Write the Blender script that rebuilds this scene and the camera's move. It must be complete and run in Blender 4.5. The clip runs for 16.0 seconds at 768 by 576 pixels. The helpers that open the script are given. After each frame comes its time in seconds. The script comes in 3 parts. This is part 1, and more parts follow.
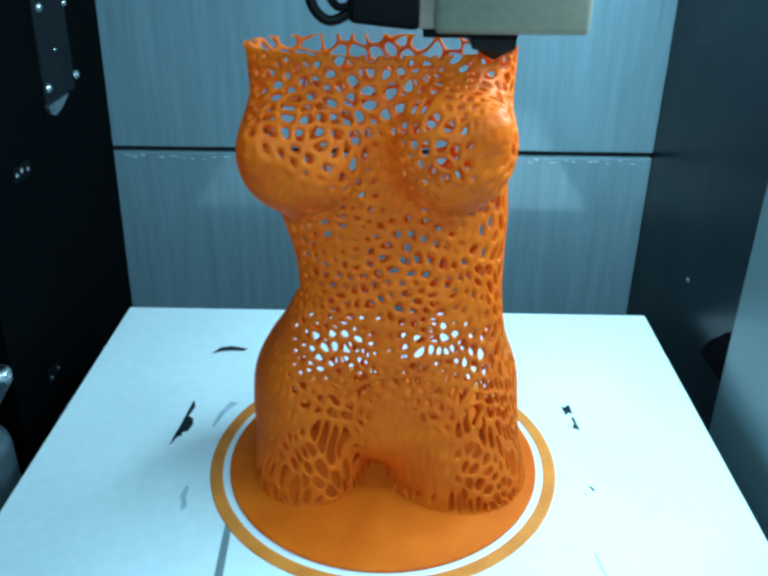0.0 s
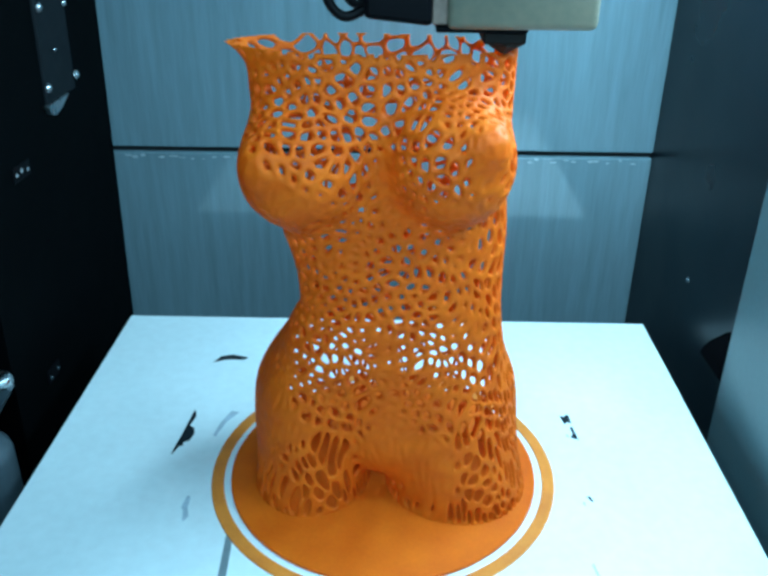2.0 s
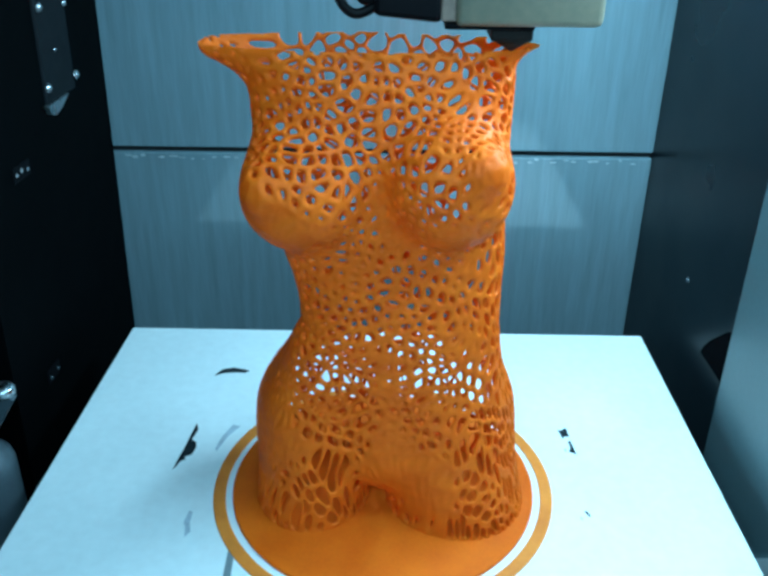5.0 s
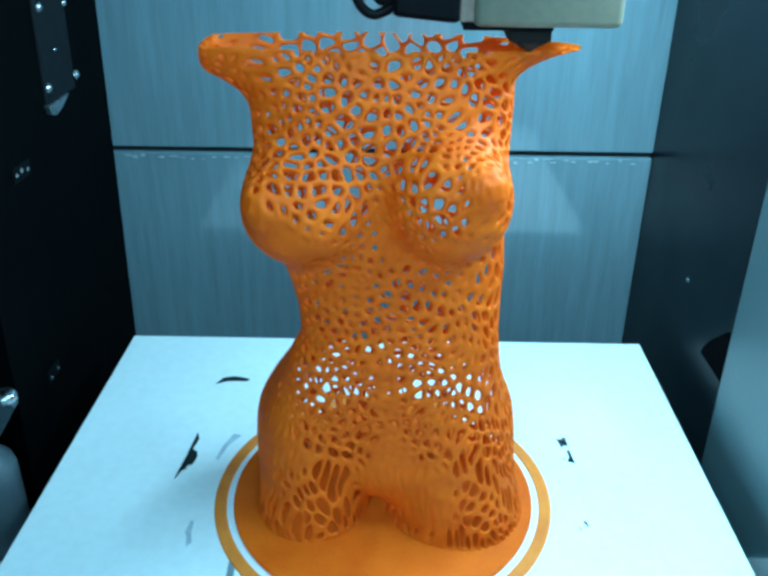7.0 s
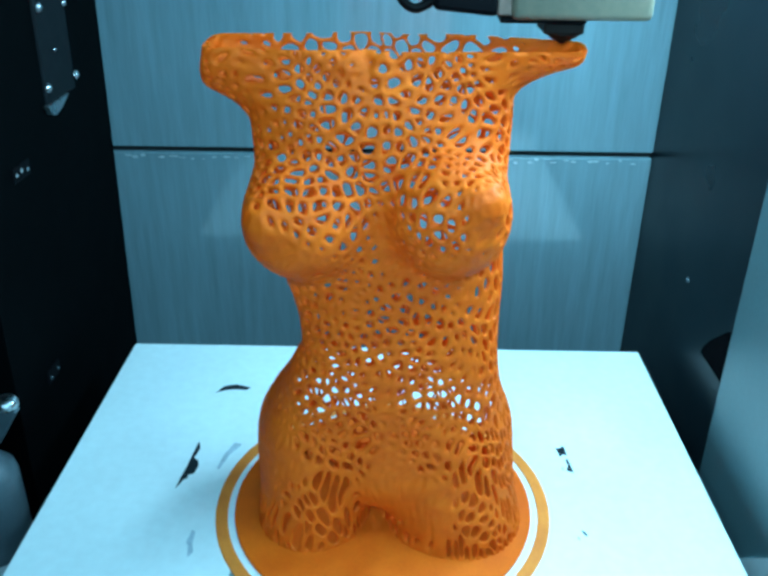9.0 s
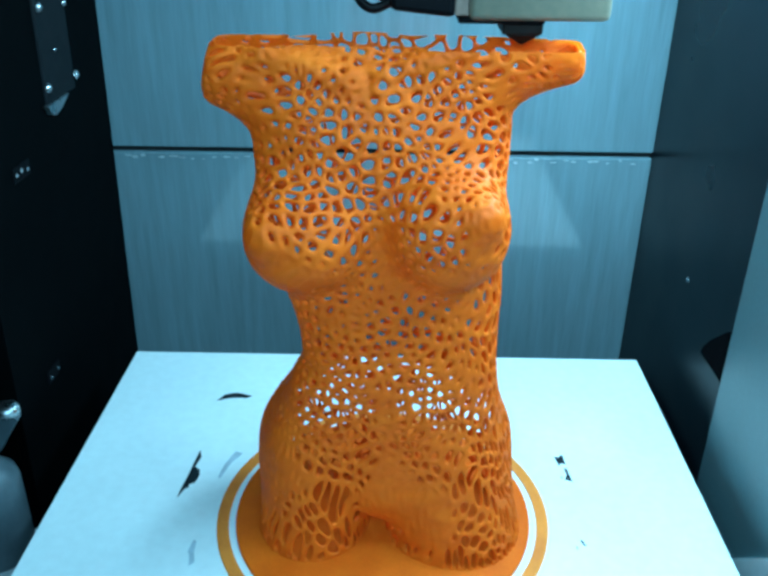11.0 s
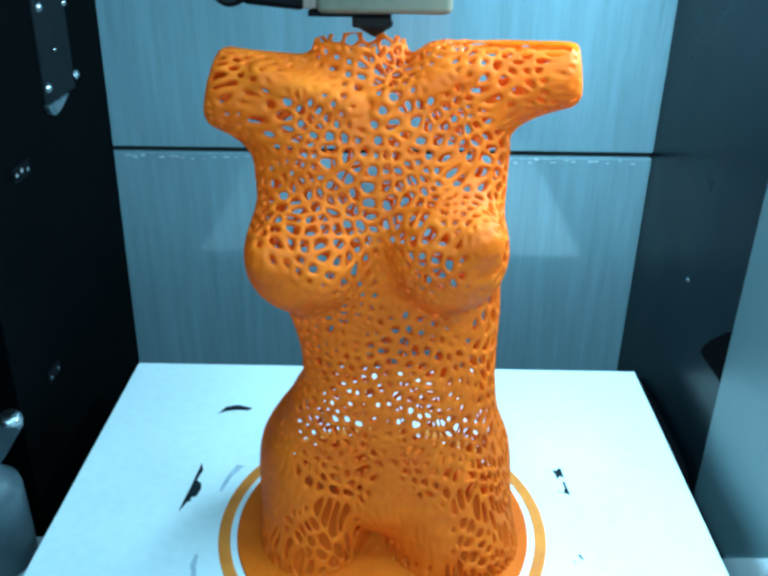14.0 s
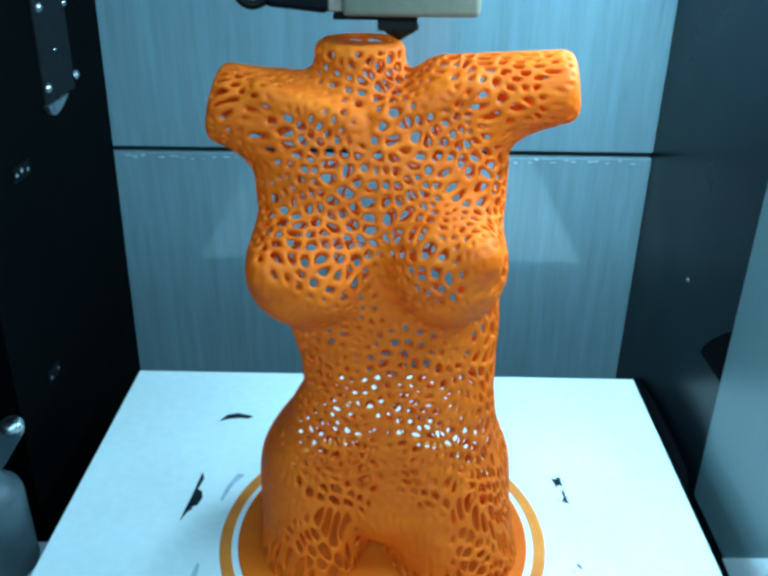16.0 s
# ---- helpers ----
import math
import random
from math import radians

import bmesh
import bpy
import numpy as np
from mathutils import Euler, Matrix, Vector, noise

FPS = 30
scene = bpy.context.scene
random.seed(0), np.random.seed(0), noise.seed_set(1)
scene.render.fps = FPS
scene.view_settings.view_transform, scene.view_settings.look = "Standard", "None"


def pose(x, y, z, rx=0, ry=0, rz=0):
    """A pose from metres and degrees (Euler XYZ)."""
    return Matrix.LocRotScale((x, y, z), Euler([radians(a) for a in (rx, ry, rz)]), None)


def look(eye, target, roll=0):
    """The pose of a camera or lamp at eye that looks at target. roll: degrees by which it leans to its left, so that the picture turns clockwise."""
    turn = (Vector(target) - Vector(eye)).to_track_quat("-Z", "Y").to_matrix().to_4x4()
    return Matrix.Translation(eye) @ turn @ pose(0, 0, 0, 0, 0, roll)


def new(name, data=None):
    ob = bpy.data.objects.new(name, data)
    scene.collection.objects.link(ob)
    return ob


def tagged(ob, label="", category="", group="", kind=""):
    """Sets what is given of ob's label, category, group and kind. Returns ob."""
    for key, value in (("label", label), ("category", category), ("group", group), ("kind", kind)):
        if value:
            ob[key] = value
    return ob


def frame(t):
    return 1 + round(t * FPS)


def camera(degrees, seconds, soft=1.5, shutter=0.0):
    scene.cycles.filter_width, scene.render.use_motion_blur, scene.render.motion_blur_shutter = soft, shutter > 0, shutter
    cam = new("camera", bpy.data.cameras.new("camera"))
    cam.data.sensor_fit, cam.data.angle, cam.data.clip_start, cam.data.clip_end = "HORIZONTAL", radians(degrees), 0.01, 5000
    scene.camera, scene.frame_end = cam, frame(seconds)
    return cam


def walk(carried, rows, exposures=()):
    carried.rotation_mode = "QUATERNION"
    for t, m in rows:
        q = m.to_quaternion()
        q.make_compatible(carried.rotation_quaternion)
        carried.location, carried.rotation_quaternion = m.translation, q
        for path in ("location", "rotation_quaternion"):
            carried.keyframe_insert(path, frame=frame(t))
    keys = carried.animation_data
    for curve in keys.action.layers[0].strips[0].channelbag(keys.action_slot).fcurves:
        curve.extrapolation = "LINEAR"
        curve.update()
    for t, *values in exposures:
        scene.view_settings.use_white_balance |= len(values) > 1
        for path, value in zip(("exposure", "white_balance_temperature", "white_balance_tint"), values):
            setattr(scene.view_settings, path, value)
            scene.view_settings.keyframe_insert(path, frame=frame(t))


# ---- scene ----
cam = camera(51.18, 16.0, soft=3.2)
EYE = (0.0044, -0.17313, 0.15033)
AIM = Matrix.Translation(EYE) @ pose(0, 0, 0, 0, 0, 1.085) @ pose(0, 0, 0, 90 - 27.1816) @ pose(0, 0, 0, 0, 0, 0.4325)
walk(cam, [(0.0, AIM), (16.0, AIM)], exposures=[(0.0, -0.11, 6500, 10), (1.5, -0.11, 6450, 10), (2.5, -0.04, 6250, 10), (4.0, -0.11, 6350, 10),
                                                       (7.0, 0.08, 6050, 4), (9.0, 0.14, 5950, 2), (12.5, 0.19, 5930, 2),
                                                       (13.5, 0.38, 6050, 4), (14.5, 0.40, 6200, 6), (16.0, 0.23, 6250, 8)])

# ---- light: cold LEDs at the cabinet's roof and right wall, plus an added front fill ----
world = bpy.data.worlds.new("room_air")
world.use_nodes = True
world.node_tree.nodes["Background"].inputs[0].default_value = (0.30, 0.42, 0.5, 1)
world.node_tree.nodes["Background"].inputs[1].default_value = 0.05
scene.world = world


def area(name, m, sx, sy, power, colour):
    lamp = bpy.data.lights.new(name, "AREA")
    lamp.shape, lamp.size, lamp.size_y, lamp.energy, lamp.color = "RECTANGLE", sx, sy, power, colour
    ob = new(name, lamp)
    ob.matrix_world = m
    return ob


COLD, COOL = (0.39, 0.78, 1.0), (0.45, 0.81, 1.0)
area("led_strip_right", look((0.106, 0.02, 0.155), (0.0, 0.01, 0.06)), 0.17, 0.03, 1.0, COOL)
area("led_panel_roof", look((0.055, 0.0, 0.271), (0.045, 0.02, 0.0)), 0.10, 0.20, 0.70, COLD)
# unseen lamp added to brighten the front, with no real source there
area("fill_lamp_front", look((0.0, -0.225, 0.20), (0.0, 0.02, 0.02)), 0.18, 0.05, 0.64, COLD)


# ---- materials ----
def material(name, colour, rough=0.5, metal=0.0, spread=0.15, scale=60.0, stretch=(1, 1, 1), bump=0.1, fine=900.0,
             spec=0.5, coat=0.0, depth=0.0004, rough_spread=0.1, tint=None):
    mat = bpy.data.materials.new(name)
    mat.use_nodes = True
    nt = mat.node_tree
    b = nt.nodes["Principled BSDF"]
    b.inputs["Metallic"].default_value = metal
    b.inputs["Specular IOR Level"].default_value = spec
    b.inputs["Coat Weight"].default_value = coat
    b.inputs["Coat Roughness"].default_value = 0.06
    co = nt.nodes.new("ShaderNodeTexCoord")
    mp = nt.nodes.new("ShaderNodeMapping")
    mp.inputs["Scale"].default_value = stretch
    nt.links.new(co.outputs["Object"], mp.inputs["Vector"])
    big = nt.nodes.new("ShaderNodeTexNoise")
    big.inputs["Scale"].default_value, big.inputs["Detail"].default_value = scale, 4
    small = nt.nodes.new("ShaderNodeTexNoise")
    small.inputs["Scale"].default_value, small.inputs["Detail"].default_value = fine, 3
    for n in (big, small):
        nt.links.new(mp.outputs[0], n.inputs["Vector"])
    add = nt.nodes.new("ShaderNodeMath")
    add.operation = "MULTIPLY_ADD"
    nt.links.new(small.outputs[0], add.inputs[0])
    add.inputs[1].default_value = 0.5
    nt.links.new(big.outputs[0], add.inputs[2])
    ramp = nt.nodes.new("ShaderNodeValToRGB")
    lo = [max(0.0, c * (1 - spread)) for c in colour]
    hi = [min(1.0, c * (1 + spread)) for c in (tint or colour)]
    ramp.color_ramp.elements[0].position, ramp.color_ramp.elements[1].position = 0.5, 1.0
    ramp.color_ramp.elements[0].color, ramp.color_ramp.elements[1].color = (*lo, 1), (*hi, 1)
    nt.links.new(add.outputs[0], ramp.inputs[0])
    nt.links.new(ramp.outputs[0], b.inputs["Base Color"])
    rr = nt.nodes.new("ShaderNodeMapRange")
    rr.inputs["From Min"].default_value, rr.inputs["From Max"].default_value = 0.3, 0.7
    rr.inputs["To Min"].default_value = max(0.02, rough - rough_spread)
    rr.inputs["To Max"].default_value = min(1, rough + rough_spread)
    nt.links.new(big.outputs[0], rr.inputs["Value"])
    nt.links.new(rr.outputs[0], b.inputs["Roughness"])
    if bump:
        bp = nt.nodes.new("ShaderNodeBump")
        bp.inputs["Strength"].default_value, bp.inputs["Distance"].default_value = bump, depth
        nt.links.new(add.outputs[0], bp.inputs["Height"])
        nt.links.new(bp.outputs[0], b.inputs["Normal"])
    return mat


def filament(name, colour, rough, thin):
    """Printed plastic: slightly translucent, with fine layer lines."""
    mat = material(name, colour, rough, spread=0.16, scale=110, stretch=(1, 1, 2.4), bump=0.45, fine=1500, depth=0.0004, spec=0.22,
                   tint=(colour[0], colour[1] * 1.2, colour[2] * 1.1))
    nt = mat.node_tree
    b, out = nt.nodes["Principled BSDF"], nt.nodes["Material Output"]
    tr = nt.nodes.new("ShaderNodeBsdfTranslucent")
    tr.inputs["Color"].default_value = (colour[0], colour[1] * 1.3, colour[2] * 1.3, 1)
    mix = nt.nodes.new("ShaderNodeMixShader")
    mix.inputs[0].default_value = thin
    nt.links.new(b.outputs[0], mix.inputs[1])
    nt.links.new(tr.outputs[0], mix.inputs[2])
    nt.links.new(mix.outputs[0], out.inputs["Surface"])
    return mat


ORANGE = filament("orange_plastic", (0.93, 0.156, 0.007), 0.55, 0.36)
SKIRT = filament("thin_orange_plastic", (0.90, 0.26, 0.045), 0.45, 0.3)
WHITE_BED = material("white_bed_sheet", (0.70, 0.80, 0.82), 0.4, spread=0.08, scale=16, bump=0.08, fine=300)
MARK = material("dark_scuff", (0.010, 0.016, 0.020), 0.7, spread=0.4, scale=300, spec=0.1)
PALE_MARK = material("pale_scuff", (0.38, 0.48, 0.55), 0.6, spread=0.2, scale=300)
PANEL = material("brushed_grey_panel", (0.140, 0.215, 0.245), 0.09, spread=0.14, scale=45, stretch=(6, 6, 0.35), bump=0.05,
                 fine=260, rough_spread=0.03, spec=1.0, depth=0.0002)
SEAM = material("dark_gap", (0.01, 0.012, 0.014), 0.8)
BLACK_WALL = material("black_plastic_wall", (0.0012, 0.0018, 0.0022), 0.7, spread=0.3, scale=30, spec=0.02)
BLUE_WALL = material("dark_blue_wall", (0.0028, 0.0068, 0.0110), 0.36, spread=0.3, scale=14, spec=0.2)
SIDE_PANEL = material("grey_side_panel", (0.10, 0.17, 0.19), 0.35, spread=0.12, scale=25, spec=0.4)
BLACK = material("black_plastic", (0.003, 0.003, 0.004), 0.5, spread=0.3, scale=120, spec=0.06)
RUBBER = material("black_cable_rubber", (0.004, 0.004, 0.005), 0.5, spread=0.3, scale=200, spec=0.1)
CREAM = material("cream_metal_case", (0.15, 0.155, 0.115), 0.4, spread=0.22, scale=50, bump=0.15, fine=500, tint=(0.17, 0.145, 0.10))
BRASS = material("dark_nozzle_metal", (0.010, 0.008, 0.007), 0.6, metal=0.0, spread=0.3, scale=300, spec=0.12)
COPPER = material("copper_coloured_bracket", (0.20, 0.14, 0.11), 0.45, metal=0.3, spread=0.25, scale=200)
STEEL = material("bright_steel", (0.55, 0.6, 0.63), 0.3, metal=1.0, spread=0.1, scale=200)
GREY_METAL = material("grey_cast_metal", (0.065, 0.092, 0.108), 0.4, metal=0.2, spread=0.2, scale=80)
PALE_METAL = material("pale_metal_plate", (0.3, 0.34, 0.36), 0.4, spread=0.1, scale=60)
RAIL = material("dark_grey_rail", (0.005, 0.007, 0.009), 0.6, spread=0.2, scale=60, spec=0.12)
GREY_MARK = material("grey_line", (0.16, 0.21, 0.23), 0.6, spread=0.2, scale=200)
MATT_BLACK = material("matt_black", (0.003, 0.003, 0.004), 0.95, spread=0.3, scale=200, spec=0.02, rough_spread=0.02)
SPECK = material("pale_edge_specks", (0.26, 0.32, 0.34), 0.5, spread=0.3, scale=400)
CARRIAGE = material("dark_bed_carriage", (0.03, 0.035, 0.04), 0.5, spread=0.2, scale=80)
FRONT_GREY = material("front_wall_grey", (0.08, 0.09, 0.10), 0.5, spread=0.15, scale=20)


# ---- mesh helpers ----
def finish(name, bm, mat, smooth=False):
    me = bpy.data.meshes.new(name)
    bmesh.ops.recalc_face_normals(bm, faces=bm.faces)
    bm.to_mesh(me)
    bm.free()
    me.materials.append(mat)
    if smooth:
        me.shade_smooth()
    return new(name, me)


def part(name, bm, mat, parent, label="", smooth=False):
    ob = finish(name, bm, mat, smooth)
    ob.parent = parent
    if label:
        tagged(ob, label)
    return ob


def box(bm, x0, x1, y0, y1, z0, z1, bevel=0.0, seg=2):
    m = Matrix.LocRotScale(((x0 + x1) / 2, (y0 + y1) / 2, (z0 + z1) / 2), None, (x1 - x0, y1 - y0, z1 - z0))
    made = bmesh.ops.create_cube(bm, size=1, matrix=m)
    if bevel:
        edges = list({e for v in made["verts"] for e in v.link_edges})
        bmesh.ops.bevel(bm, geom=edges, offset=bevel, segments=seg, affect="EDGES", profile=0.5)
    return bm


def boxed(*a, **k):
    return box(bmesh.new(), *a, **k)


def lathe(bm, profile, n=48, centre=(0, 0, 0)):
    """Turns a profile of (radius, height) about the z axis; the profile is closed to a ring where it does not reach the axis."""
    rings = []
    for r, z in profile:
        if r < 1e-7:
            rings.append([bm.verts.new((centre[0], centre[1], centre[2] + z))])
        else:
            rings.append([bm.verts.new((centre[0] + r * math.cos(2 * math.pi * i / n), centre[1] + r * math.sin(2 * math.pi * i / n),
                                        centre[2] + z)) for i in range(n)])
    for a, b in zip(rings, rings[1:]):
        for i in range(n):
            j = (i + 1) % n
            q = [a[i % len(a)], a[j % len(a)], b[j % len(b)], b[i % len(b)]]
            q = [v for k, v in enumerate(q) if v not in q[:k]]
            if len(q) > 2:
                bm.faces.new(q)
    return bm


def tube(bm, points, r, n=10):
    """A round cable along a smooth line through the points."""
    pts = [Vector(p) for p in points]
    path = []
    for i in range(len(pts) - 1):
        a, b, c, d = pts[max(i - 1, 0)], pts[i], pts[i + 1], pts[min(i + 2, len(pts) - 1)]
        for k in range(8):
            t = k / 8
            path.append(0.5 * ((2 * b) + (c - a) * t + (2 * a - 5 * b + 4 * c - d) * t * t + (3 * b - a - 3 * c + d) * t ** 3))
    path.append(pts[-1])
    rings, side = [], Vector((0.3, 1, 0.2))
    for i, p in enumerate(path):
        t = (path[min(i + 1, len(path) - 1)] - path[max(i - 1, 0)]).normalized()
        u = (side - t * side.dot(t)).normalized()
        w = t.cross(u)
        side = u
        rings.append([bm.verts.new(p + r * (math.cos(2 * math.pi * k / n) * u + math.sin(2 * math.pi * k / n) * w)) for k in range(n)])
    for a, b in zip(rings, rings[1:]):
        for k in range(n):
            bm.faces.new((a[k], a[(k + 1) % n], b[(k + 1) % n], b[k]))
    for ring in (rings[0], rings[-1]):
        bm.faces.new(ring)
    return bm


# ---- the cabinet ----
def structure(name, bm, mat, label, category="wall"):
    return tagged(finish(name, bm, mat), label, category, kind="structure")


def lean(bm):
    """Shears the left wall, with what is screwed to it, so its edge fits the camera's view."""
    for v in bm.verts:
        v.co.x += -0.0006 + (v.co.z - 0.046) * 0.029
    return bm


BACK, LEFT, RIGHT, FLOOR, ROOF, FRONT, SEAM_Z = 0.155, -0.1168, 0.1110, -0.135, 0.275, -0.25, 0.0462
wall_back = structure("wall_back", boxed(LEFT - 0.006, RIGHT + 0.004, BACK + 0.0035, BACK + 0.010, FLOOR, ROOF), SEAM,
                      "dark backing behind the glossy grey panels")
part("panel", boxed(LEFT - 0.006, RIGHT, BACK, BACK + 0.0035, SEAM_Z + 0.0012, ROOF, bevel=0.0006), PANEL, wall_back)
part("panel", boxed(LEFT - 0.006, RIGHT, BACK, BACK + 0.0035, FLOOR, SEAM_Z - 0.0010, bevel=0.0008), PANEL, wall_back)
bm = boxed(LEFT - 0.006, LEFT, 0.040, BACK - 0.0002, FLOOR, ROOF)
box(bm, LEFT - 0.026, LEFT - 0.006, 0.040, 0.046, FLOOR, ROOF)
box(bm, LEFT - 0.026, LEFT - 0.020, FRONT, 0.040, FLOOR, ROOF)
structure("wall_left", lean(bm), BLACK_WALL, "black plastic inner side wall of the cabinet")
structure("wall_right", boxed(RIGHT, RIGHT + 0.006, FRONT, BACK + 0.010, FLOOR, ROOF), BLUE_WALL, "dark blue-black inner side wall of the cabinet")
structure("floor", boxed(LEFT - 0.026, RIGHT + 0.006, FRONT, BACK + 0.010, FLOOR - 0.006, FLOOR), BLACK_WALL, "black cabinet floor below the bed", "floor")
structure("ceiling", boxed(LEFT - 0.026, RIGHT + 0.006, FRONT, BACK + 0.010, ROOF, ROOF + 0.006), BLACK_WALL, "dark cabinet roof", "ceiling")
side = structure("side_panel", boxed(RIGHT - 0.0016, RIGHT - 0.0001, FRONT, 0.0465, -0.042, ROOF - 0.001, bevel=0.0004), SIDE_PANEL,
                 "grey metal panel on the cabinet's side wall", "panel")

# unseen wall added behind the camera to shut the open front
structure("wall_front", boxed(LEFT - 0.026, RIGHT + 0.006, FRONT - 0.006, FRONT, FLOOR, ROOF), FRONT_GREY, "unseen dark grey wall added to close the cabinet's front")


# pale specks along the lower panel's upper edge
for k in range(46):
    x = LEFT + 0.004 + (RIGHT - LEFT - 0.008) * (k + random.uniform(-0.4, 0.4)) / 46
    if -0.055 < x < 0.045 and random.random() < 0.3:
        continue
    w, h = random.uniform(0.0005, 0.0026), random.uniform(0.0002, 0.0007)
    z = SEAM_Z - 0.0020 - random.uniform(0, 0.0018)
    bm = bmesh.new()
    ring = [bm.verts.new((x + w * math.cos(a) * random.uniform(0.6, 1), BACK - 0.0002, z + h * math.sin(a) * random.uniform(0.6, 1)))
            for a in (i * math.pi / 4 for i in range(8))]
    bm.faces.new(ring)
    low = [bm.verts.new((v.co.x, BACK + 0.0002, v.co.z)) for v in ring]
    for i in range(8):
        bm.faces.new((ring[i], ring[(i + 1) % 8], low[(i + 1) % 8], low[i]))
    part("edge_speck", bm, SPECK, wall_back)


# ---- the print bed ----
def scuff(outline, z=0.00012):
    """A flat mark on the bed, with its outline in millimetres."""
    bm = bmesh.new()
    low = [bm.verts.new((x / 1000, y / 1000, 0.00002)) for x, y in outline]
    top = [bm.verts.new((x / 1000, y / 1000, z)) for x, y in outline]
    bm.faces.new(top)
    n = len(low)
    for i in range(n):
        bm.faces.new((low[i], low[(i + 1) % n], top[(i + 1) % n], top[i]))
    return bm


bed = tagged(new("print_bed"), "white heated print bed with dark scuff marks", "print bed")
part("plate", boxed(-0.1, 0.1, -0.1, 0.1, -0.005, 0.0, bevel=0.0004), WHITE_BED, bed)
part("carriage", boxed(-0.094, 0.0985, -0.095, 0.094, -0.011, -0.005), CARRIAGE, bed, "dark metal carriage under the plate")
for outline, mat in (
        ([(-60.6, 66.6), (-57.5, 68.3), (-54.0, 68.9), (-50.0, 68.7), (-48.6, 70.2), (-54.5, 72.0), (-58.5, 70.8)], MARK),
        ([(-60.4, 38.5), (-59.2, 35.0), (-59.8, 31.5), (-60.2, 30.0), (-58.4, 28.6), (-57.8, 26.0), (-58.4, 22.5), (-60.2, 21.6),
          (-59.8, 20.2), (-61.0, 19.5), (-62.4, 15.2), (-62.2, 19.0), (-61.4, 26.0), (-60.9, 33.0)], MARK),
        ([(57.0, 38.6), (58.4, 38.2), (59.3, 39.5), (60.0, 39.0), (60.2, 34.8), (58.9, 35.4), (57.9, 33.9), (57.6, 36.0)], MARK),
        ([(59.3, 32.6), (60.1, 33.0), (60.9, 26.4), (58.7, 27.4), (59.6, 29.6)], MARK),
        ([(57.5, 29.0), (58.2, 28.8), (58.0, 27.4), (57.4, 27.8)], PALE_MARK),
        ([(58.3, 0.9), (59.0, 1.1), (59.8, -0.9), (59.2, -1.0)], MARK),
        ([(56.8, -1.2), (57.2, -1.4), (57.3, -2.6), (56.7, -2.2)], PALE_MARK),
        ([(-48.5, 38.0), (-46.0, 37.2), (-49.0, 32.0), (-51.0, 24.5), (-51.8, 25.5), (-50.8, 31.5)], PALE_MARK),
        ([(-53.2, -2.0), (-52.2, -2.6), (-52.0, -7.0), (-51.0, -10.0), (-52.2, -12.0), (-53.0, -8.0), (-53.8, -6.5)], PALE_MARK),
        ([(54.6, -24.0), (55.1, -24.0), (56.4, -32.5), (55.8, -32.8)], PALE_MARK),
        ([(57.6, -31.5), (58.4, -32.0), (60.2, -39.0), (58.6, -38.0)], MARK),
        # plain grey strip running towards the bed's front edge
        ([(-39.6, -13.0), (-37.9, -12.4), (-36.2, -40.0), (-36.6, -62.0), (-38.6, -62.0), (-38.4, -40.0)], GREY_MARK)):
    part("bed_mark", scuff(outline), mat, bed)

# the slide at the bed's side
slide = part("slide_plate", boxed(-0.1330, -0.0940, -0.045, 0.020, -0.0200, -0.0155, bevel=0.0008), PALE_METAL, bed, "pale metal slide plate")
part("bearing", lathe(bmesh.new(), [(0, 0), (0.0098, 0), (0.0102, 0.0006), (0.0104, 0.0270), (0.0098, 0.0295), (0.0078, 0.0315), (0.0056, 0.0345), (0.0050, 0.0362), (0, 0.0365)],
                      32, (-0.1180, 0.010, -0.0155)), GREY_METAL, slide, "grey cylindrical bearing", True)
bm = bmesh.new()
rim = [bm.verts.new(v) for v in ((-0.1220, 0.012, 0.010), (-0.1118, 0.012, 0.0216), (-0.1042, 0.012, 0.0334), (-0.1062, 0.012, 0.0352), (-0.1220, 0.012, 0.0362))]
bm.faces.new(rim)
made = bmesh.ops.extrude_face_region(bm, geom=bm.faces[:])
bmesh.ops.translate(bm, vec=(0, 0.003, 0), verts=[v for v in made["geom"] if isinstance(v, bmesh.types.BMVert)])
part("gusset", bm, GREY_METAL, slide, "grey metal gusset")
part("bolt", lathe(bmesh.new(), [(0, 0), (0.0034, 0), (0.0034, 0.0016), (0.0028, 0.0026), (0, 0.0030)], 24, (-0.1072, 0.0135, 0.0348)), STEEL, slide,
     "shiny steel bolt head", True)


# ---- fittings on the side walls ----
def screw(y, z, r, x=None, turn=90):
    bm = bmesh.new()
    lathe(bm, [(0, 0), (r, 0), (r * 0.95, r * 0.35), (r * 0.6, r * 0.7), (0, r * 0.85)], 16)
    bm.transform(pose(LEFT if x is None else x, y, z, 0, turn, 0))
    return bm


